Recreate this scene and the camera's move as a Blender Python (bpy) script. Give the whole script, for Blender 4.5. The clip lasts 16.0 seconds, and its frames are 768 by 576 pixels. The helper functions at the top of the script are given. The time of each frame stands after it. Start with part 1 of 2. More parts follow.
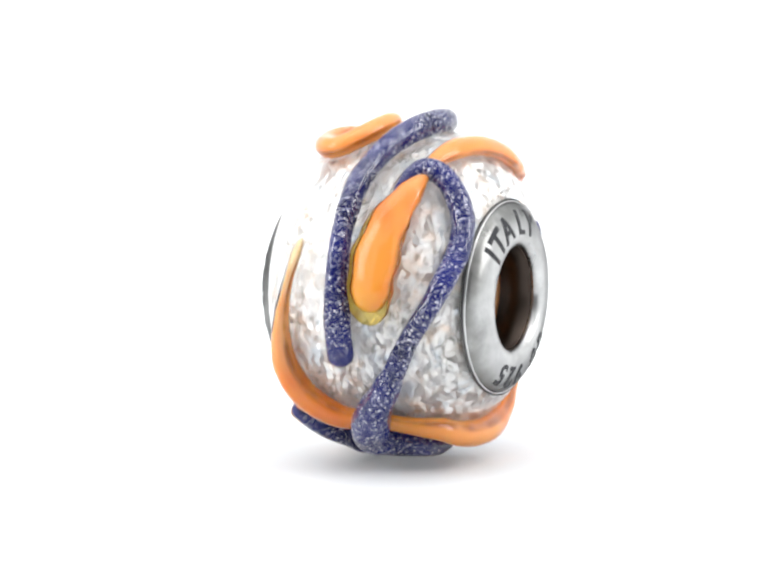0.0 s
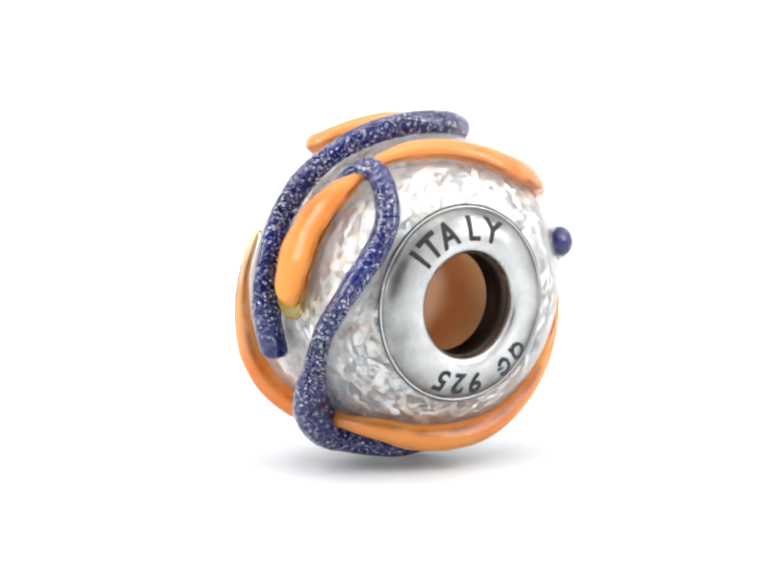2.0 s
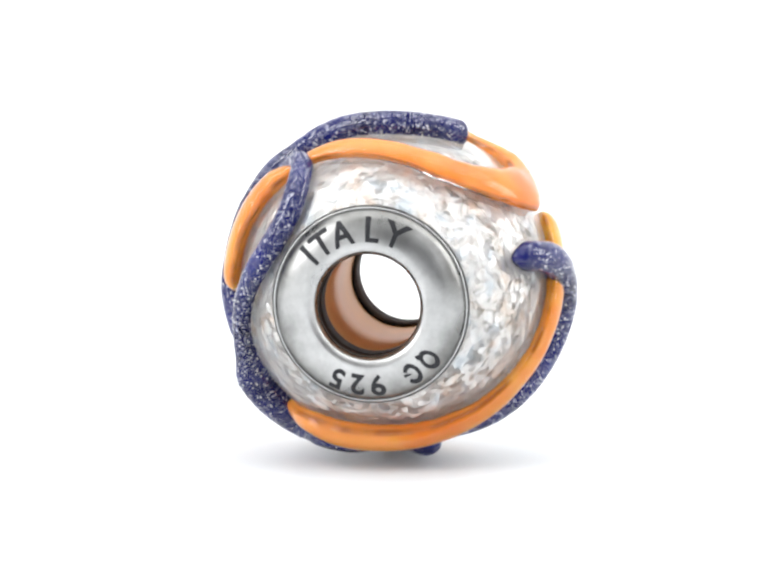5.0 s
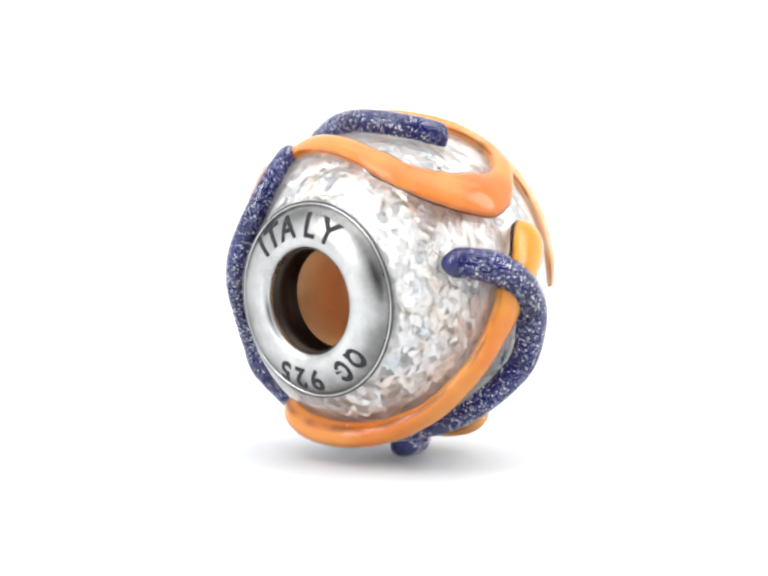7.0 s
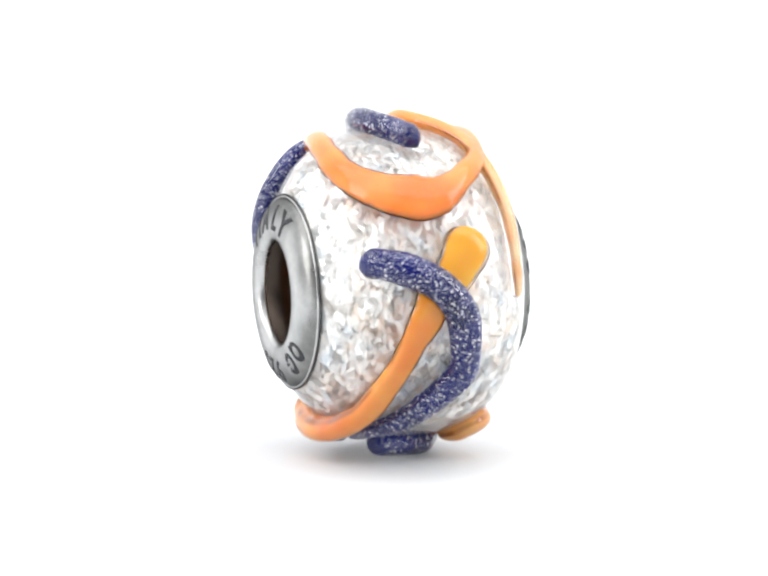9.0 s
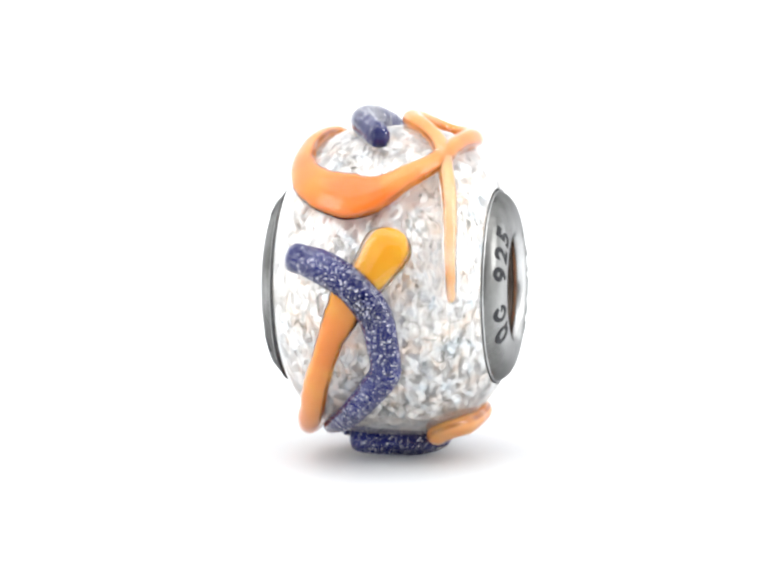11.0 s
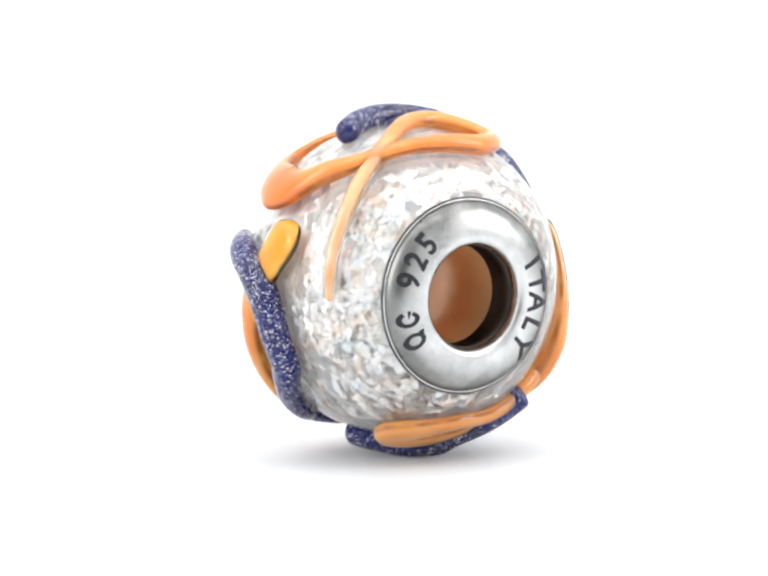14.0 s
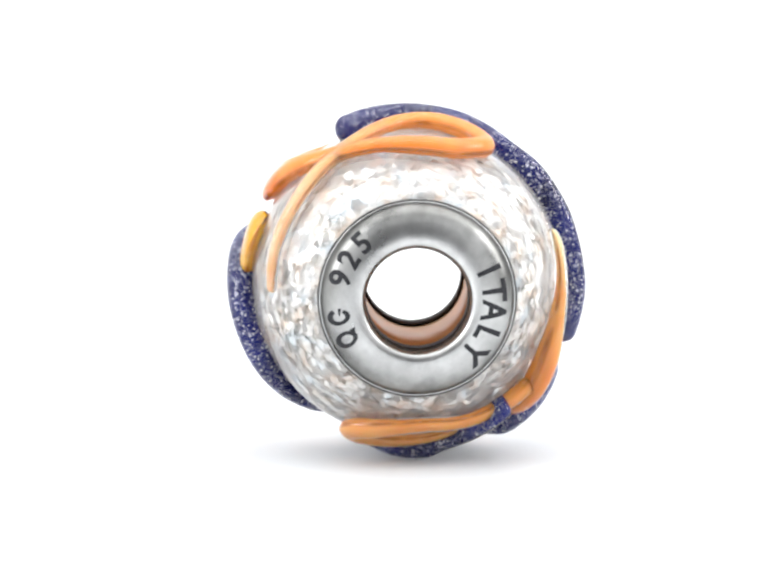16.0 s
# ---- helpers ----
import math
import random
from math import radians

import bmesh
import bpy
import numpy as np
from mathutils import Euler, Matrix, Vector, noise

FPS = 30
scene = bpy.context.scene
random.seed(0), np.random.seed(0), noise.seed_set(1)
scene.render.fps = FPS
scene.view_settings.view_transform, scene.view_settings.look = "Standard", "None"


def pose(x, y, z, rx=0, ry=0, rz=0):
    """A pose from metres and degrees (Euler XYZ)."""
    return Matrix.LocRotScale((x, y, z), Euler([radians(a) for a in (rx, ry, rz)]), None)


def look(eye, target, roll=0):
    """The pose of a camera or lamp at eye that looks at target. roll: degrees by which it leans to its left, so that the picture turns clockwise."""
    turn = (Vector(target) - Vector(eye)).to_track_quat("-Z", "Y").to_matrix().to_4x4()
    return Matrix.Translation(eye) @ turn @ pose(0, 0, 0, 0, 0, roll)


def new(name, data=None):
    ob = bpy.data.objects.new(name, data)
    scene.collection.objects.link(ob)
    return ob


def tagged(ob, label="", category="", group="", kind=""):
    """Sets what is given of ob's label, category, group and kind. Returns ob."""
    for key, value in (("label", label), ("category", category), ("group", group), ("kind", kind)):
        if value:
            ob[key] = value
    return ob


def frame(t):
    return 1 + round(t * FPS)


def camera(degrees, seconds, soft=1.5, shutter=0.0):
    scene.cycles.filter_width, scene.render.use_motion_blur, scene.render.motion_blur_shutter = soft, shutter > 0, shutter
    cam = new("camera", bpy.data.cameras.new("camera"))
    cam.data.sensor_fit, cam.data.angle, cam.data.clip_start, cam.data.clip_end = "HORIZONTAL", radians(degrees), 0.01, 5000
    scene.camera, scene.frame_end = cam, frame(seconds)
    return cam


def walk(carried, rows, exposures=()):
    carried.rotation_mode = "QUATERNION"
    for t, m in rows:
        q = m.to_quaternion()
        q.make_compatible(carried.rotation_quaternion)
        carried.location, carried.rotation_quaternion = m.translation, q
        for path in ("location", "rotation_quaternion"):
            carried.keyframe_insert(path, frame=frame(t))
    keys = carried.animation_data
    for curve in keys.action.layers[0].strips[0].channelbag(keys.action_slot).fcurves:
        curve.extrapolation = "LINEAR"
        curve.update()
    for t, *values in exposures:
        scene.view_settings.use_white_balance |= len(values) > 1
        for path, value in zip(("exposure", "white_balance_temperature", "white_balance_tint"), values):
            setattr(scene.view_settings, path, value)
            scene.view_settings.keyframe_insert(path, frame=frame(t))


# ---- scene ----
# A small glass charm bead, about 14 mm across, turns slowly on a white sheet in front of a fixed close-up camera.
MM = 0.001
UNIT = 0.02 * MM          # the plan of the bead is drawn in fiftieths of a millimetre
BASE = 348.5                # height of the bead's centre above the sheet

# ---- camera ----
FIELD = 10.75
TILT = 8.066
DIST = 8333 * UNIT
cam = camera(FIELD, 16.0, soft=2.6)
up_v = Vector((0, math.sin(radians(TILT)), math.cos(radians(TILT))))
aim = (Vector((-38.55, 0, BASE)) - 3.06 * up_v) * UNIT
eye = aim + DIST * Vector((0, -math.cos(radians(TILT)), math.sin(radians(TILT))))
still = look(eye, aim, 0.12)
walk(cam, [(0.0, still), (16.0, still)])

# ---- light: a bright white photo tent, a softbox above, fill lamps added at both sides ----
world = bpy.data.worlds.new("tent_light")
scene.world = world
world.use_nodes = True
world.node_tree.nodes["Background"].inputs[0].default_value = (0.97, 0.985, 1.0, 1)
world.node_tree.nodes["Background"].inputs[1].default_value = 0.97
scene.view_settings.exposure = 0.0


def softbox(name, at, to, sx, sy, watts, colour=(1, 1, 1)):
    lamp = bpy.data.lights.new(name, "AREA")
    lamp.shape, lamp.size, lamp.size_y, lamp.energy, lamp.color = "RECTANGLE", sx, sy, watts, colour
    ob = new(name, lamp)
    ob.matrix_world = look(at, to)
    return ob


softbox("softbox_top", (0.0, 0.08, 0.30), (0, 0.06, 0.0), 0.5, 0.5, 1.05)
# Two unseen side lamps, added to brighten the silver and the glass.
softbox("fill_left", (-0.20, -0.10, 0.12), (0, 0, 0.007), 0.12, 0.16, 0.22)
softbox("fill_right", (0.22, -0.04, 0.13), (0, 0, 0.007), 0.12, 0.16, 0.22)


# ---- materials ----
def mat(name):
    m = bpy.data.materials.new(name)
    m.use_nodes = True
    nt = m.node_tree
    return m, nt, nt.nodes["Principled BSDF"]


def node(nt, kind, **kw):
    n = nt.nodes.new(kind)
    for k, v in kw.items():
        n.inputs[k].default_value = v
    return n


def ramp(nt, src, stops):
    r = nt.nodes.new("ShaderNodeValToRGB")
    while len(r.color_ramp.elements) < len(stops):
        r.color_ramp.elements.new(0.5)
    for e, (pos, col) in zip(r.color_ramp.elements, stops):
        e.position, e.color = pos, (*col, 1)
    nt.links.new(src, r.inputs[0])
    return r.outputs[0]


def coords(nt, scale=(1, 1, 1)):
    c = nt.nodes.new("ShaderNodeTexCoord")
    mp = nt.nodes.new("ShaderNodeMapping")
    mp.inputs["Scale"].default_value = scale
    nt.links.new(c.outputs["Object"], mp.inputs[0])
    return mp.outputs[0]


def bump(nt, bsdf, src, strength, dist):
    b = node(nt, "ShaderNodeBump", Strength=strength, Distance=dist)
    nt.links.new(src, b.inputs["Height"])
    nt.links.new(b.outputs[0], bsdf.inputs["Normal"])
    return b


def mix(nt, fac, a, b, kind="MIX"):
    n = nt.nodes.new("ShaderNodeMix")
    n.data_type, n.blend_type = "RGBA", kind
    for sock, v in ((n.inputs[0], fac), (n.inputs[6], a), (n.inputs[7], b)):
        if hasattr(v, "links"):
            nt.links.new(v, sock)
        else:
            sock.default_value = v if isinstance(v, float) else (*v, 1)
    return n.outputs[2]


def facets(nt, src, scale, tilt):
    """Flat crumpled facets: every cell leans its own way. Gives the lean to add to the normal."""
    cells = node(nt, "ShaderNodeTexVoronoi", Scale=scale)
    nt.links.new(src, cells.inputs["Vector"])
    lean = nt.nodes.new("ShaderNodeVectorMath")
    lean.operation = "SUBTRACT"
    lean.inputs[1].default_value = (0.5, 0.5, 0.5)
    nt.links.new(cells.outputs["Color"], lean.inputs[0])
    size = nt.nodes.new("ShaderNodeVectorMath")
    size.operation = "SCALE"
    size.inputs["Scale"].default_value = tilt
    nt.links.new(lean.outputs[0], size.inputs[0])
    return size.outputs[0]


def foil_material():
    """Crinkled silver leaf: crumpled facets in two sizes, fine folds, dark cracks in places, faint coloured tarnish."""
    m, nt, b = mat("silver_leaf")
    co = coords(nt)
    warp = node(nt, "ShaderNodeTexNoise", Scale=1100.0, Detail=4.0, Roughness=0.6)
    nt.links.new(co, warp.inputs["Vector"])
    shifted = nt.nodes.new("ShaderNodeVectorMath")
    shifted.operation = "MULTIPLY_ADD"
    shifted.inputs[1].default_value = (0.0009, 0.0009, 0.0009)
    nt.links.new(warp.outputs["Color"], shifted.inputs[0])
    nt.links.new(co, shifted.inputs[2])
    streak_map = nt.nodes.new("ShaderNodeMapping")
    streak_map.inputs["Scale"].default_value = (1.0, 0.45, 0.45)
    nt.links.new(shifted.outputs[0], streak_map.inputs[0])
    folds = streak_map.outputs[0]
    streak = node(nt, "ShaderNodeTexNoise", Scale=4200.0, Detail=5.0, Roughness=0.72)
    nt.links.new(folds, streak.inputs["Vector"])
    broad = node(nt, "ShaderNodeTexNoise", Scale=420.0, Detail=4.0, Roughness=0.65)
    nt.links.new(co, broad.inputs["Vector"])
    hue = node(nt, "ShaderNodeTexNoise", Scale=1300.0, Detail=4.0)
    nt.links.new(shifted.outputs[0], hue.inputs["Vector"])
    # Hollows of the fine folds have their dark reflections painted into the colour.
    tint = ramp(nt, streak.outputs["Fac"], [(0.32, (0.42, 0.41, 0.40)), (0.40, (0.84, 0.835, 0.83)), (0.47, (1.0, 1.0, 1.0))])
    colour = ramp(nt, hue.outputs["Fac"], [(0.34, (0.86, 0.94, 1.0)), (0.44, (1.0, 1.0, 1.0)), (0.55, (1.0, 0.985, 0.96)), (0.66, (1.0, 0.86, 0.76))])
    stain = ramp(nt, broad.outputs["Fac"], [(0.48, (1.0, 0.993, 0.98)), (0.64, (0.96, 0.94, 0.905)), (0.78, (0.80, 0.74, 0.68))])
    edges = node(nt, "ShaderNodeTexVoronoi", Scale=2500.0)
    edges.feature = "DISTANCE_TO_EDGE"
    nt.links.new(folds, edges.inputs["Vector"])
    crack = ramp(nt, edges.outputs["Distance"], [(0.01, (0.16, 0.155, 0.15)), (0.06, (1.0, 1.0, 1.0))])
    where = ramp(nt, broad.outputs["Fac"], [(0.42, (0.04, 0.04, 0.04)), (0.62, (0.6, 0.6, 0.6))])
    crack = mix(nt, where, (1.0, 1.0, 1.0), crack)
    silver = mix(nt, 1.0, mix(nt, 1.0, tint, colour, "MULTIPLY"), stain, "MULTIPLY")
    nt.links.new(mix(nt, 1.0, silver, crack, "MULTIPLY"), b.inputs["Base Color"])
    surface = nt.nodes.new("ShaderNodeNewGeometry")
    total = surface.outputs["Normal"]
    for scale, tilt in ((3000.0, 0.40), (6800.0, 0.62)):
        add = nt.nodes.new("ShaderNodeVectorMath")
        add.operation = "ADD"
        nt.links.new(total, add.inputs[0])
        nt.links.new(facets(nt, folds, scale, tilt), add.inputs[1])
        total = add.outputs[0]
    unit = nt.nodes.new("ShaderNodeVectorMath")
    unit.operation = "NORMALIZE"
    nt.links.new(total, unit.inputs[0])
    fine = bump(nt, b, streak.outputs["Fac"], 0.5, 0.0001)
    nt.links.new(unit.outputs[0], fine.inputs["Normal"])
    b.inputs["Metallic"].default_value = 0.6
    b.inputs["Roughness"].default_value = 0.26
    return m


def orange_material(name, stops, rim):
    """Orange glass under a thin clear skin; its colour runs along the thread, paler where it was drawn thin. Dark
    refraction at its borders is painted in as broken red-brown.
    """
    m, nt, b = mat(name)
    co = coords(nt)
    at = nt.nodes.new("ShaderNodeAttribute")
    at.attribute_name = "along"
    body = ramp(nt, at.outputs["Fac"], stops)
    n1 = node(nt, "ShaderNodeTexNoise", Scale=420.0, Detail=4.0)
    nt.links.new(co, n1.inputs["Vector"])
    patch = ramp(nt, n1.outputs["Fac"], [(0.36, rim), (0.56, (1, 1, 1))])
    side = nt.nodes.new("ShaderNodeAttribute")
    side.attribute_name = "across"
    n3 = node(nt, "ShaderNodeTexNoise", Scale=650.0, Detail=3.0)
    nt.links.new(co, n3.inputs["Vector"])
    # Paints the dark refraction lines into the colour, along both borders of the thread.
    refraction_edge = ramp(nt, side.outputs["Fac"], [(0.90, (0, 0, 0)), (0.99, (1, 1, 1))])
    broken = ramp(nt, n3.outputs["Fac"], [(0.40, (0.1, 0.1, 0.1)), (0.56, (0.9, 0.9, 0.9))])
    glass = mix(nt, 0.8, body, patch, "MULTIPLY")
    nt.links.new(mix(nt, mix(nt, 1.0, refraction_edge, broken, "MULTIPLY"), glass, (0.42, 0.12, 0.025)), b.inputs["Base Color"])
    b.inputs["Roughness"].default_value = 0.12
    b.inputs["Subsurface Weight"].default_value = 0.3
    b.inputs["Subsurface Radius"].default_value = (1.0, 0.45, 0.15)
    b.inputs["Subsurface Scale"].default_value = 0.0004
    b.inputs["Specular IOR Level"].default_value = 0.05
    n2 = node(nt, "ShaderNodeTexNoise", Scale=800.0, Detail=3.0)
    nt.links.new(co, n2.inputs["Vector"])
    bump(nt, b, n2.outputs["Fac"], 0.35, 0.0001)
    return m


def blue_material():
    """Dark blue aventurine glass, full of fine silver flakes."""
    m, nt, b = mat("blue_glitter_glass")
    co = coords(nt)
    cells = node(nt, "ShaderNodeTexVoronoi", Scale=15500.0)
    nt.links.new(co, cells.inputs["Vector"])
    sep = nt.nodes.new("ShaderNodeSeparateColor")
    nt.links.new(cells.outputs["Color"], sep.inputs[0])
    flake = ramp(nt, sep.outputs[0], [(0.45, (0, 0, 0)), (0.76, (1, 1, 1))])
    at = nt.nodes.new("ShaderNodeAttribute")
    at.attribute_name = "along"
    reach = ramp(nt, at.outputs["Fac"], [(0.0, (0.05, 0.05, 0.05)), (0.035, (0.25, 0.25, 0.25)), (0.08, (1, 1, 1)), (0.94, (1, 1, 1)), (0.98, (0.2, 0.2, 0.2))])
    flake = mix(nt, 1.0, flake, reach, "MULTIPLY")
    n1 = node(nt, "ShaderNodeTexNoise", Scale=500.0, Detail=2.0)
    nt.links.new(co, n1.inputs["Vector"])
    base = ramp(nt, n1.outputs["Fac"], [(0.35, (0.006, 0.007, 0.045)), (0.7, (0.014, 0.02, 0.19))])
    spark = ramp(nt, sep.outputs[1], [(0.0, (0.012, 0.013, 0.075)), (0.45, (0.05, 0.053, 0.18)), (0.75, (0.36, 0.37, 0.56)), (1.0, (0.92, 0.92, 0.98))])
    nt.links.new(mix(nt, flake, base, spark), b.inputs["Base Color"])
    b.inputs["Roughness"].default_value = 0.35
    b.inputs["Specular IOR Level"].default_value = 0.05
    return m


def silver_material(name, base, rough, metal=1.0, dark=0.75):
    m, nt, b = mat(name)
    co = coords(nt)
    n1 = node(nt, "ShaderNodeTexNoise", Scale=380.0, Detail=5.0, Roughness=0.65)
    nt.links.new(co, n1.inputs["Vector"])
    nt.links.new(ramp(nt, n1.outputs["Fac"], [(0.32, tuple(c * dark for c in base)), (0.6, base)]), b.inputs["Base Color"])
    rr = node(nt, "ShaderNodeMapRange")
    rr.inputs[3].default_value, rr.inputs[4].default_value = rough * 0.7, rough * 1.4
    nt.links.new(n1.outputs["Fac"], rr.inputs[0])
    nt.links.new(rr.outputs[0], b.inputs["Roughness"])
    n2 = node(nt, "ShaderNodeTexNoise", Scale=2500.0, Detail=3.0)
    nt.links.new(co, n2.inputs["Vector"])
    bump(nt, b, n2.outputs["Fac"], 0.12, 0.00005)
    b.inputs["Metallic"].default_value = metal
    if metal == 1.0:
        b.inputs["Specular Tint"].default_value = (0.35, 0.35, 0.36, 1)
    return m


def cap_material():
    """Polished silver, oxidised in blotches; its base colour darkens towards the rim of the cap."""
    m = silver_material("oxidised_silver", (0.68, 0.68, 0.67), 0.28, 1.0, 0.62)
    nt = m.node_tree
    b = nt.nodes["Principled BSDF"]
    base = b.inputs["Base Color"].links[0].from_socket
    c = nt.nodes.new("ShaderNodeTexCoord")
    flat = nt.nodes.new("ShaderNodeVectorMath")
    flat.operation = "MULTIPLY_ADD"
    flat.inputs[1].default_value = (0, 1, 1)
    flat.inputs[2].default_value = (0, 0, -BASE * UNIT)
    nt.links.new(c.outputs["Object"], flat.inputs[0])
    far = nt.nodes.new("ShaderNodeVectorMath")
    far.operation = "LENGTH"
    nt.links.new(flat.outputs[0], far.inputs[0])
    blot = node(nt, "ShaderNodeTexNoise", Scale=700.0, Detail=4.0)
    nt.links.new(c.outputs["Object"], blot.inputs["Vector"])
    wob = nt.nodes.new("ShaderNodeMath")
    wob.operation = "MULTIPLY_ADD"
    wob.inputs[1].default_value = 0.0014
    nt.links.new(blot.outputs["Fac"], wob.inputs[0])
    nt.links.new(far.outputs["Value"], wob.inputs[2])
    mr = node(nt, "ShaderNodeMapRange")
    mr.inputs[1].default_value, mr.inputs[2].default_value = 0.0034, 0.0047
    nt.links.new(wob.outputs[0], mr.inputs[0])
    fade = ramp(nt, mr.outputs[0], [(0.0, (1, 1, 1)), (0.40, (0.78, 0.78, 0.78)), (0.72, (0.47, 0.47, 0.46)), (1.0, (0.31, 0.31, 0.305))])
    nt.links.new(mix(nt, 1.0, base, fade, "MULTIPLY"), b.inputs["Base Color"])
    return m


def paper_material(name, low, high):
    m, nt, b = mat(name)
    co = coords(nt)
    n1 = node(nt, "ShaderNodeTexNoise", Scale=60.0, Detail=4.0)
    nt.links.new(co, n1.inputs["Vector"])
    nt.links.new(ramp(nt, n1.outputs["Fac"], [(0.3, low), (0.7, high)]), b.inputs["Base Color"])
    b.inputs["Roughness"].default_value = 0.5
    b.inputs["Specular IOR Level"].default_value = 0.3
    return m


def clear_material(name, colour):
    m, nt, b = mat(name)
    co = coords(nt)
    n1 = node(nt, "ShaderNodeTexNoise", Scale=260.0, Detail=3.0)
    nt.links.new(co, n1.inputs["Vector"])
    bump(nt, b, n1.outputs["Fac"], 0.35, 0.00012)
    b.inputs["Base Color"].default_value = (*colour, 1)
    b.inputs["Roughness"].default_value = 0.0
    b.inputs["IOR"].default_value = 1.5
    b.inputs["Transmission Weight"].default_value = 1.0
    return m


CLEAR = clear_material("clear_glass", (1, 1, 1))
BODY_GLASS = clear_material("clear_body_glass", (1, 1, 1))
AMBER_CLEAR = clear_material("clear_amber_glass", (1.0, 0.80, 0.22))
FOIL = foil_material()
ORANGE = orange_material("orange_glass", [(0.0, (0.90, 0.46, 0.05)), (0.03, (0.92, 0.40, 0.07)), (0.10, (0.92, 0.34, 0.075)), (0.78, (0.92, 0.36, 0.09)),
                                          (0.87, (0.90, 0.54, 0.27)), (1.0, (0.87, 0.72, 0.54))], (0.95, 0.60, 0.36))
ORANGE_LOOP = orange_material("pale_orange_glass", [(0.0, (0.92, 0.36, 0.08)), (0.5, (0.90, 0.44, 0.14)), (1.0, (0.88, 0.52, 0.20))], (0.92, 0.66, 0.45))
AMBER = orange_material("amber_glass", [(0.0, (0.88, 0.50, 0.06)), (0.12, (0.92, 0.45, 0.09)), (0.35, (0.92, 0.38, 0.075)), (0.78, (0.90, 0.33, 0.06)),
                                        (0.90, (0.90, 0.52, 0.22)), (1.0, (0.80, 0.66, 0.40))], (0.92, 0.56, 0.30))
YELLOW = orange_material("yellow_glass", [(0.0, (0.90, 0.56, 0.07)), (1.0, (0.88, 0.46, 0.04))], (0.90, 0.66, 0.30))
BLUE = blue_material()
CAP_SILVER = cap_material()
BRIGHT = silver_material("bright_silver_edge", (0.62, 0.62, 0.61), 0.2)
TARNISH = silver_material("tarnished_silver", (0.065, 0.05, 0.042), 0.42)
SEAM = silver_material("blackened_silver", (0.14, 0.14, 0.14), 0.4)
LINING = silver_material("rosy_brown_lining", (0.82, 0.43, 0.19), 0.42, 0.2, 0.85)
INK = silver_material("blackened_engraving", (0.035, 0.035, 0.04), 0.5, 0.5)
PAPER = paper_material("white_sheet", (0.90, 0.91, 0.915), (0.93, 0.935, 0.94))
TABLE = paper_material("cool_white_tabletop", (0.825, 0.84, 0.86), (0.845, 0.86, 0.875))
DARK_PANEL = silver_material("dim_grey_panel", (0.10, 0.10, 0.105), 0.7, 0.0)


# ---- mesh helpers ----
def part(name, bm, material, parent, label="", smooth=True):
    me = bpy.data.meshes.new(name)
    bmesh.ops.recalc_face_normals(bm, faces=bm.faces)
    bm.to_mesh(me)
    bm.free()
    me.materials.append(material)
    if smooth:
        me.polygons.foreach_set("use_smooth", [True] * len(me.polygons))
    ob = new(name, me)
    ob.parent = parent
    return tagged(ob, label)


def lathe(profile, steps=128, closed=False, glass=False):
    """A surface turned round the bead's long hole (local x); profile: (along, radius)."""
    bm = bmesh.new()
    rings = []
    for x, r in profile:
        k = glass_shift(x) if glass and r > 120 else 0
        rings.append([bm.verts.new((x * UNIT, (r * math.sin(a) + k * GLASS_Y) * UNIT, (BASE + r * math.cos(a) + k * GLASS_Z) * UNIT))
                      for a in (2 * math.pi * i / steps for i in range(steps))])
    pairs = list(zip(rings, rings[1:])) + ([(rings[-1], rings[0])] if closed else [])
    for a, b in pairs:
        for i in range(steps):
            j = (i + 1) % steps
            bm.faces.new((a[i], a[j], b[j], b[i]))
    return bm


GLASS_R, GLASS_HALF = 317.0, 247.0
GLASS_Y, GLASS_Z = 16.0, 12.0      # the glass is a little thicker on one side of the hole


def glass_radius(x):
    """The glass is a little fuller towards the back cap."""
    return GLASS_R * (1 - min(abs(x + 6) / GLASS_HALF, 1.0) ** 2.8) ** 0.42


def glass_shift(x):
    return max(1 - (abs(x) / GLASS_HALF) ** 4, 0.0)


def spline(points, per=14):
    """Catmull-Rom through rows of numbers."""
    p = [np.array(q, float) for q in points]
    p = [2 * p[0] - p[1]] + p + [2 * p[-1] - p[-2]]
    out = []
    for i in range(1, len(p) - 2):
        for k in range(per):
            t = k / per
            out.append(0.5 * (2 * p[i] + (p[i + 1] - p[i - 1]) * t + (2 * p[i - 1] - 5 * p[i] + 4 * p[i + 1] - p[i + 2]) * t * t
                              + (3 * p[i] - p[i - 1] - 3 * p[i + 1] + p[i + 2]) * t ** 3))
    out.append(p[-2])
    return out


def on_bead(phi, x, lift):
    r = glass_radius(x) + lift
    a = radians(phi)
    k = glass_shift(x)
    return Vector((x, r * math.sin(a) + k * GLASS_Y, BASE + r * math.cos(a) + k * GLASS_Z))


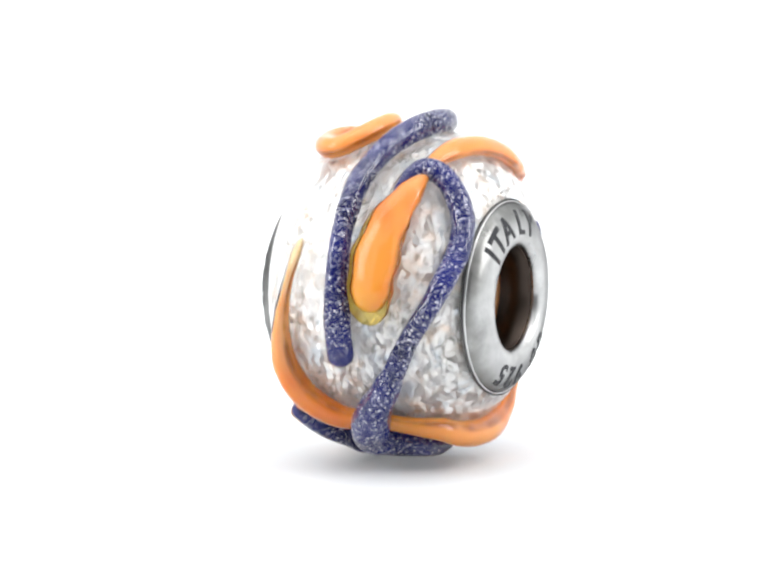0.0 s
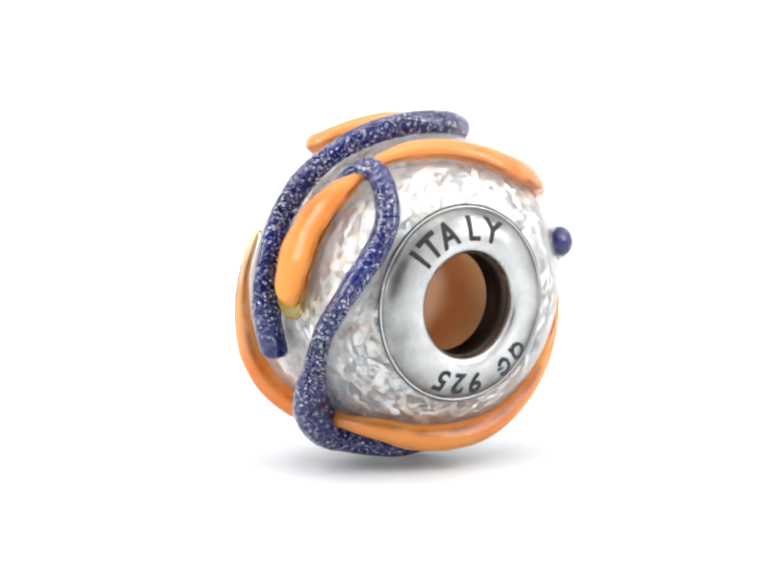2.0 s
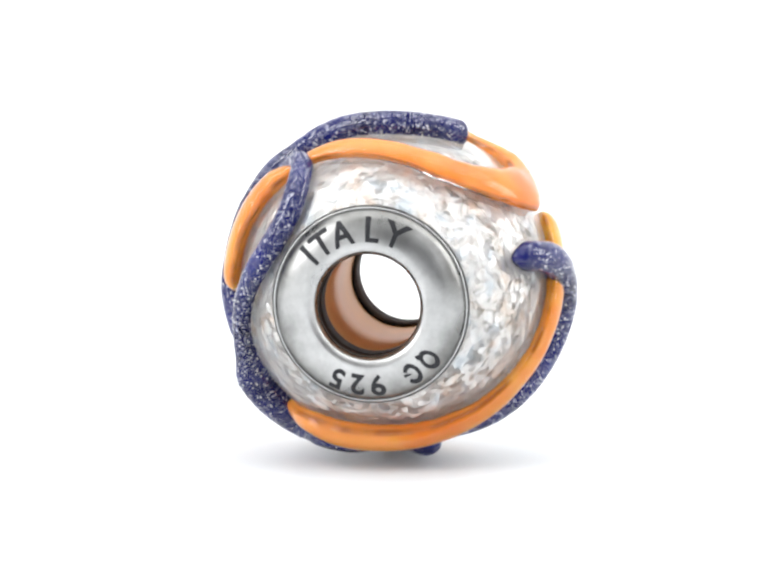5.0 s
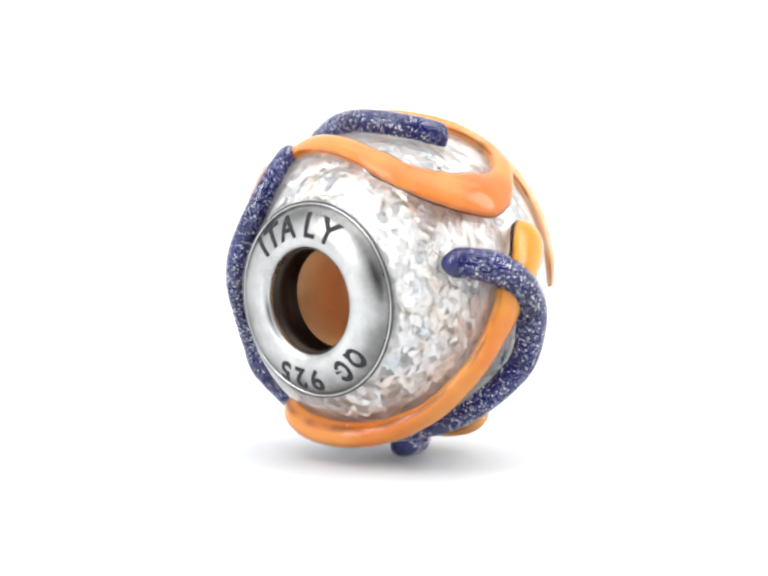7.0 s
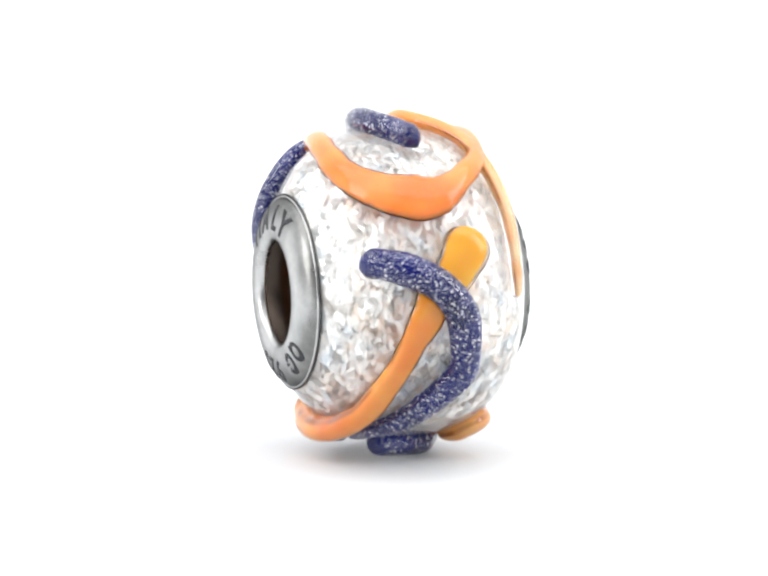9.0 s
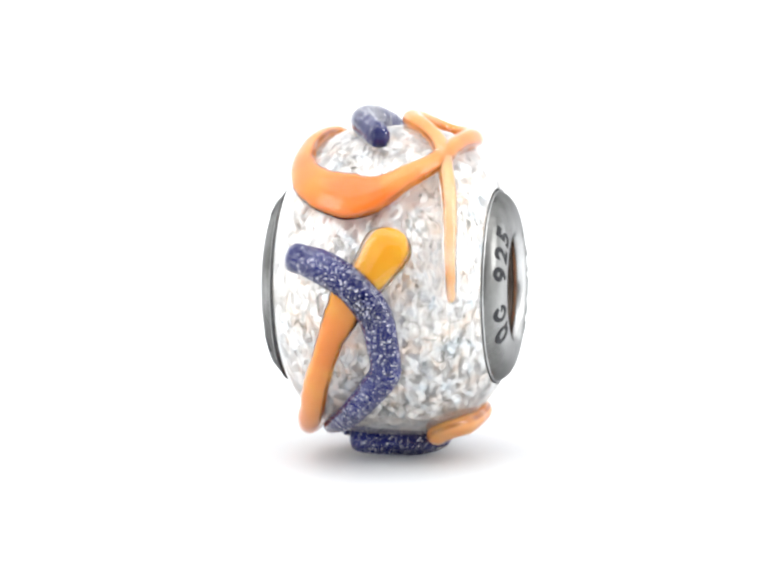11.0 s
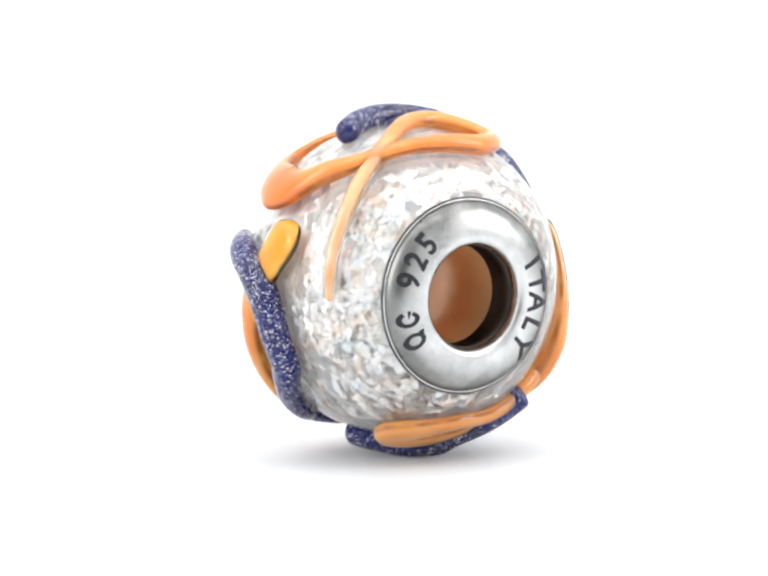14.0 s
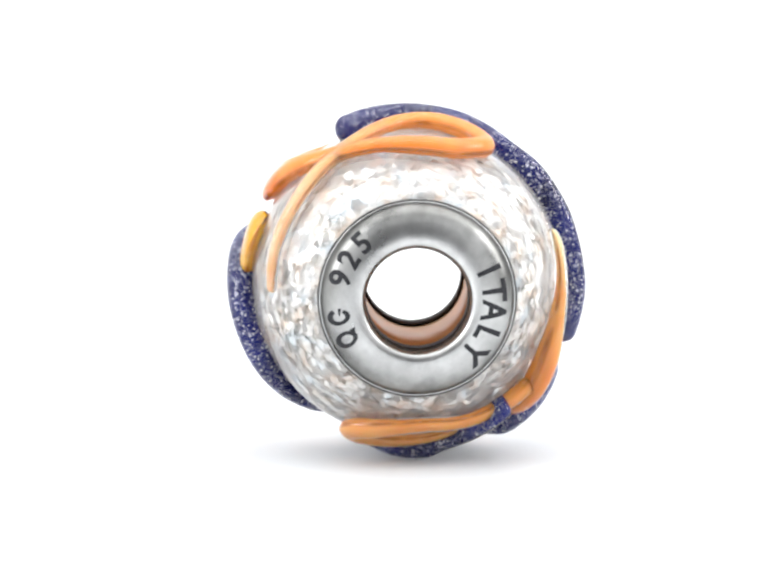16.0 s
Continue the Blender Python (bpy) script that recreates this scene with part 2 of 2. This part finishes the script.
def thread(rows, high=26.0, rise=1.3, inset=0.0, sides=20, blunt=1.0):
    """A trailed glass thread on the bead: rows of (angle round the hole, place along it, width, extra height), melted into the surface, with round ends."""
    rows = spline([(*row, 0.0) if len(row) == 3 else row for row in rows])
    pts = [on_bead(phi, x, 0) for phi, x, w, extra in rows]
    run = [0.0]
    for a, b in zip(pts, pts[1:]):
        run.append(run[-1] + (b - a).length)
    total = run[-1]
    bm = bmesh.new()
    along = bm.verts.layers.float.new("along")
    across = bm.verts.layers.float.new("across")
    rings = []
    for i, (phi, x, w, extra) in enumerate(rows):
        half = max(w, 6) / 2
        end = min(run[i], total - run[i]) / (half * blunt)
        cap = math.sqrt(max(1 - (1 - min(end, 1.0)) ** 2, 0.0)) if end < 1 else 1.0
        cap = max(cap, 0.04)
        ahead = (pts[min(i + 1, len(pts) - 1)] - pts[max(i - 1, 0)]).normalized()
        dx = 2.0
        slope = (glass_radius(x + dx) - glass_radius(x - dx)) / (2 * dx)
        out = Vector((-slope, math.sin(radians(phi)), math.cos(radians(phi)))).normalized()
        side = ahead.cross(out).normalized()
        tall = (min(half * rise, high) + extra) * cap
        mid = tall * 0.38
        side_r, out_r = max(half * cap - inset, 1.0), max(tall * 0.62 - inset, 0.8)
        wob = 1 + 0.10 * noise.noise(Vector((phi * 0.13, x * 0.03, w * 0.1)))
        c = pts[i] + out * mid
        ring = []
        for k in range(sides):
            a = 2 * math.pi * k / sides
            ring.append(bm.verts.new((c + side * (side_r * wob * math.cos(a)) + out * (out_r * math.sin(a))) * UNIT))
        rings.append(ring)
    for a, b in zip(rings, rings[1:]):
        for k in range(sides):
            j = (k + 1) % sides
            bm.faces.new((a[k], a[j], b[j], b[k]))
    bm.faces.new(rings[0])
    bm.faces.new(rings[-1][::-1])
    for i, ring in enumerate(rings):
        for k, v in enumerate(ring):
            v[along] = run[i] / total
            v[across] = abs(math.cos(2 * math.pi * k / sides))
    return bm


# ---- the white tabletop under the bead, and the sheet swept up behind it ----
EDGE = 0.0085


def strip(name, prof, material, label, category):
    bm = bmesh.new()
    left = [bm.verts.new((-3.0, y, z)) for y, z in prof]
    right = [bm.verts.new((3.0, y, z)) for y, z in prof]
    for i in range(len(prof) - 1):
        bm.faces.new((left[i], right[i], right[i + 1], left[i + 1]))
    me = bpy.data.meshes.new(name)
    bm.to_mesh(me)
    bm.free()
    me.materials.append(material)
    me.polygons.foreach_set("use_smooth", [True] * len(me.polygons))
    return tagged(new(name, me), label, category, kind="structure")


def build_sheet():
    rad = 0.10
    curve = [(EDGE + rad * math.sin(radians(a)), rad * (1 - math.cos(radians(a)))) for a in range(0, 91, 4)]
    strip("ground", [(-3.0, 0.0), (-0.5, 0.0), (-0.05, 0.0), (EDGE, 0.0)], TABLE, "matt cool white tabletop under the bead", "tabletop")
    strip("backdrop", curve + [(EDGE + rad, 0.6)], PAPER, "seamless bright white paper sweep behind the bead", "backdrop")


build_sheet()


def build_dark_panel():
    """An unseen dim panel, added behind the camera so that the silver reflects some dark."""
    bm = bmesh.new()
    bmesh.ops.create_cube(bm, size=1.0, matrix=Matrix.Translation((0, -0.42, 0.13)) @ Matrix.Diagonal((0.32, 0.01, 0.26, 1)))
    me = bpy.data.meshes.new("dark_panel")
    bm.to_mesh(me)
    bm.free()
    me.materials.append(DARK_PANEL)
    return tagged(new("dark_panel", me), "dim grey panel added out of view behind the camera, for dark reflections", "wall", kind="structure")


build_dark_panel()

# ---- the bead ----
bead = tagged(new("charm_bead"), "silver-leaf glass bead with orange and glittery blue threads, silver caps", "bead")


def build_core():
    along = [-214 + 428 * i / 72 for i in range(73)]
    prof = [(-214, 111)] + [(x, glass_radius(x)) for x in along] + [(214, 111)]
    body = part("glass_body", lathe(prof, 192, True, True), BODY_GLASS, bead, "clear glass over crinkled silver leaf")
    body.visible_shadow = False
    leaf = [(-211, 114)] + [(x * 0.985, 114 + (glass_radius(x) - 114) * 0.82) for x in along] + [(211, 114)]
    part("silver_leaf", lathe(leaf, 192, True, True), FOIL, body, "crinkled silver leaf inside the clear glass")
    lining = [(-172, 107.5), (172, 107.5), (172, 111), (-172, 111)]
    part("hole_lining", lathe(lining, 96, True), LINING, bead, "rosy brown lining of the hole")


FRONT_SHIFT = -6       # the lettered front cap is pressed in a little deeper
DOME = [(218, 193), (224, 191), (231.5, 186.5), (238.5, 179), (244.5, 169), (249, 157), (252.3, 145), (254.3, 133), (254.8, 124)]
CAP = [(205, 188), (214, 193)] + DOME + [(254, 117), (251.5, 111.5), (247, 107.5), (240, 105), (227, 104.5), (227, 109), (205, 114)]
RIM = [(198, 186), (205, 193), (211, 196), (215, 196.5), (218, 195.5), (219, 194), (217.5, 191), (205, 188)]


def build_cap(sign):
    shift = FRONT_SHIFT if sign > 0 else 0
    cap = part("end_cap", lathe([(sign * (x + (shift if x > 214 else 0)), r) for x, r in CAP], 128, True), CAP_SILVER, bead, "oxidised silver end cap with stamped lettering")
    part("rim", lathe([(sign * x, r) for x, r in RIM], 128, True), BRIGHT, cap, "bright edge of the cap")
    seam = [(sign * x, r) for x, r in ((209, 195), (214.5, 199.5), (216.5, 198.5), (215.5, 195.5))]
    part("seam", lathe(seam, 128, True), SEAM, cap, "dark seam between the cap and the glass")
    sleeve = [(sign * 229, 102.5), (sign * 160, 102.5), (sign * 160, 107), (sign * 229, 107)]
    part("sleeve", lathe(sleeve, 96, True), TARNISH, cap, "tarnished sleeve inside the cap")
    return cap


def cap_point(r):
    """Place along the hole and slope of the cap's dome at a radius."""
    for (x0, r0), (x1, r1) in zip(DOME, DOME[1:]):
        if r1 <= r <= r0:
            return x0 + (x1 - x0) * (r0 - r) / (r0 - r1)
    return DOME[-1][0]


def place_on_cap(verts, angle, sign, radius):
    """Bends a flat drawing (right, up) on to the cap's dome, its foot towards the hole, at a clockwise angle as seen from that end."""
    out = []
    for rx, ry, lift in verts:
        r = radius + ry
        a = radians(angle) + rx / radius
        x = cap_point(r) + lift + (FRONT_SHIFT if sign > 0 else 0)
        out.append(Vector((sign * x, sign * r * math.sin(a), BASE + r * math.cos(a))) * UNIT)
    return out


def stamped(parent, name, me, angle, sign, radius):
    co = place_on_cap([tuple(v.co) for v in me.vertices], angle, sign, radius)
    for v, c in zip(me.vertices, co):
        v.co = c
    me.materials.clear()
    me.materials.append(INK)
    ob = new(name, me)
    ob.parent = parent
    return ob


def glyph_mesh(ch, size):
    cu = bpy.data.curves.new("letter", "FONT")
    cu.body, cu.size, cu.extrude, cu.align_x, cu.resolution_u = ch, size, 1.2, "CENTER", 4
    cu.offset = 1.6
    tmp = new("letter", cu)
    bpy.context.view_layer.update()
    me = bpy.data.meshes.new_from_object(tmp.evaluated_get(bpy.context.evaluated_depsgraph_get()))
    bpy.data.objects.remove(tmp)
    bm = bmesh.new()
    bm.from_mesh(me)
    bmesh.ops.subdivide_edges(bm, edges=[e for e in bm.edges if e.calc_length() > 12], cuts=3, use_grid_fill=False)
    bmesh.ops.triangulate(bm, faces=bm.faces)
    zs = [v.co.y for v in bm.verts]
    mid = (min(zs) + max(zs)) / 2
    for v in bm.verts:
        v.co.y -= mid
    bm.to_mesh(me)
    bm.free()
    me.name = "letter"
    return me


def ring_mark(gap):
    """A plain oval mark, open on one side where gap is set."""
    bm = bmesh.new()
    n = 24
    rows = []
    for i in range(n + 1):
        a = radians(30 + (360 - gap) * i / n)
        rows.append([bm.verts.new((k * 16 * math.cos(a), k * 22 * math.sin(a), h)) for k, h in ((0.58, -1.2), (0.58, 1.2), (1.04, 1.2), (1.04, -1.2))])
    for a, b in zip(rows, rows[1:]):
        for k in range(4):
            j = (k + 1) % 4
            bm.faces.new((a[k], a[j], b[j], b[k]))
    if gap:
        bm.faces.new(rows[0])
        bm.faces.new(rows[-1])
        bar = (2, 17, -7, 0)
    else:
        bar = (3, 17, -25, -13)
    x0, x1, y0, y1 = bar
    low = [bm.verts.new((x, y, -1.2)) for x, y in ((x0, y0 + 5), (x1, y0), (x1, y1), (x0, y1))]
    top = [bm.verts.new((v.co.x, v.co.y, 1.2)) for v in low]
    bm.faces.new(top)
    bm.faces.new(low[::-1])
    for k in range(4):
        bm.faces.new((low[k], low[(k + 1) % 4], top[(k + 1) % 4], top[k]))
    me = bpy.data.meshes.new("oval_mark")
    bm.to_mesh(me)
    bm.free()
    return me


def build_stamps(cap, sign, word, word_at, number_at, marks_at):
    for ch, a in zip(word, word_at):
        stamped(cap, "letter", glyph_mesh(ch, 68), a, sign, 154)
    for ch, a in zip("925", number_at):
        stamped(cap, "numeral", glyph_mesh(ch, 60), a, sign, 160)
    for gap, a in zip((0, 60), marks_at):
        stamped(cap, "oval_mark", ring_mark(gap), a, sign, 160)


def cased_thread(name, rows, high, rise, colour, label, blunt=1.0, casing=7.0):
    """A coloured glass thread with a thin clear casing."""
    skin = part(name, thread(rows, high, rise, blunt=blunt), CLEAR, bead, label)
    skin.visible_shadow = False
    part("coloured_core", thread(rows, high, rise, casing, blunt=blunt), colour, skin, "coloured glass core")


def build_threads():
    blue = "dark blue glass thread full of silver glitter"
    cased_thread("blue_thread", [(-179, 101, 20, 6), (-168, 94, 30, 16), (-157, 78, 36, 22), (-150, 30, 54, 18), (-144, 14, 78, 24), (-133, 38, 76, 26), (-122, 76, 56, 20),
                                (-115, 99, 46, 8), (-104, 128, 42), (-91, 161, 43), (-78, 181, 47), (-63, 192, 50), (-48, 188, 50), (-39, 168, 48),
                                (-34, 136, 47), (-35, 108, 46), (-41, 86, 34), (-49, 66, 14)], 44, 1.5, BLUE, blue)
    cased_thread("blue_thread", [(-113, 0, 50, 4), (-103, 0, 54, 6), (-93, -1, 49, 8), (-84, -5, 42, 10), (-75, -6, 40, 10), (-67, -7, 40, 10), (-58, -6, 41, 8), (-48, -4, 43, 6),
                                (-38, 4, 43), (-28, 18, 46), (-16, 38, 50), (-4, 50, 52), (8, 46, 52), (18, 18, 50), (25, -14, 48)], 43, 1.75, BLUE, blue)
    cased_thread("blue_thread", [(73, 156, 40, -8), (74, 140, 58, -10), (75, 118, 64, -6), (79, 64, 70), (85, 12, 72), (94, -28, 70), (104, -40, 66), (115, -41, 62), (123, -12, 60),
                                (132, 26, 56), (142, 62, 46), (153, 98, 34), (168, 114, 22)], 52, 1.45, BLUE, blue)
    cased_thread("blue_thread", [(166, 78, 46, -6), (168, 44, 62, -6), (172, -6, 66, -5), (177, -48, 60, -2), (185, -78, 54), (193, -95, 42), (204, -117, 36, 6), (213, -135, 36, 9),
                                (221, -146, 38, 12)], 46, 1.8, BLUE, blue)
    cased_thread("orange_thread", [(-93, 62, 60), (-85, 64, 84), (-76, 68, 90), (-67, 74, 84), (-58, 83, 76), (-49, 98, 58), (-41, 106, 38), (-32, 110, 32),
                                  (-19, 124, 46, -5), (-4, 140, 50, -7), (12, 150, 54, -7), (28, 148, 60, -7), (40, 128, 72, -6), (48, 90, 90, -3), (52, 40, 104), (52, 0, 94),
                                  (48, -44, 62), (38, -100, 44), (28, -128, 38), (12, -146, 38), (-4, -154, 42, 2), (-18, -146, 46, 1), (-27, -112, 48, 2),
                                  (-27, -80, 48, 2), (-19, -50, 48, 2), (-8, -38, 46, 2), (2, -52, 42), (11, -85, 38), (20, -115, 37), (33, -136, 36),
                                  (45, -150, 35), (57, -158, 34), (68, -161, 32), (80, -164, 29), (91, -166, 26)], 34, 1.35, ORANGE, "looped orange glass thread, pale where thin")
    # Added amber layer that stands for the yellow refraction at the drop's margin.
    fringe = part("refraction_fringe", thread([(-98, 60, 60), (-91, 60, 86), (-82, 60, 100), (-72, 66, 100), (-62, 75, 88), (-53, 88, 64), (-47, 100, 36)], 12, 1.0),
                  AMBER_CLEAR, bead, "thin clear amber layer added for the refraction round the orange drop")
    fringe.visible_shadow = False
    cased_thread("yellow_drop", [(64, -68, 78), (68, -58, 92), (73, -44, 98), (79, -23, 92), (85, -3, 80), (92, 16, 56)], 28, 1.3, YELLOW, "honey yellow glass drop under the blue thread", 0.8, 10.0)
    cased_thread("amber_thread", [(80, -12, 60), (87, 20, 78), (95, 40, 72), (104, 64, 56), (112, 80, 52), (124, 103, 52), (140, 124, 52, 4), (152, 139, 50, 9),
                                 (170, 152, 48, 17), (184, 153, 48, 19), (199, 143, 46, 18), (210, 125, 42, 12), (217, 70, 40), (220, 10, 42), (222, -48, 52, 10),
                                 (231, -105, 54, 17), (242, -132, 48, 15), (252, -138, 38, 12), (263, -134, 29, 10), (276, -120, 23, 7), (286, -106, 29), (292, -101, 20)], 30, 1.3, AMBER, "amber orange glass thread round the underside")
    cased_thread("orange_thread", [(233, -119, 40, 8), (222, -133, 36, 6), (206, -152, 32, 4), (188, -175, 32, 4), (174, -171, 36, 4), (164, -155, 46, 4), (159, -133, 52, 2),
                                  (160, -109, 48, 2), (170, -99, 38, 2), (180, -107, 32, 2), (192, -117, 28, 2), (206, -111, 22)], 30, 1.3, ORANGE_LOOP, "pale orange glass thread looped under the bead")


build_core()
front = build_cap(1)
back = build_cap(-1)
build_stamps(front, 1, "ITALY", (-50, -37, -20, 3, 21), (173, 188, 203), (130, 146))
build_stamps(back, -1, "ITALY", (67, 83, 98, 116, 133), (-74, -59, -44), (-119, -102))
build_threads()


# ---- the turning of the bead ----
FACING, LEAN = -25.96, -0.87
OFF = Vector((9.7, -31.7, 0)) * UNIT
TURN = [(0, 0), (1, -14.6), (2, -29.6), (3, -44.4), (4, -59.2), (5.25, -78.1), (6.5, -96.9), (7.5, -111.8), (8.5, -126.9), (9, -134.6),
        (10.25, -153.8), (11.5, -172.9), (12.5, -188.1), (13.5, -203.5), (14.5, -219.5), (15.5, -235.2), (16, -243.0)]


def motions():
    rows = []
    for t, a in TURN:
        spin = pose(0, 0, 0, 0, 0, a)
        rows.append((t, spin @ Matrix.Translation(OFF) @ pose(0, 0, 0, 0, 0, FACING) @ Matrix.Translation((0, 0, BASE * UNIT)) @ pose(0, 0, 0, 0, -LEAN, 0)
                     @ Matrix.Translation((0, 0, -BASE * UNIT))))
    walk(bead, rows)


motions()
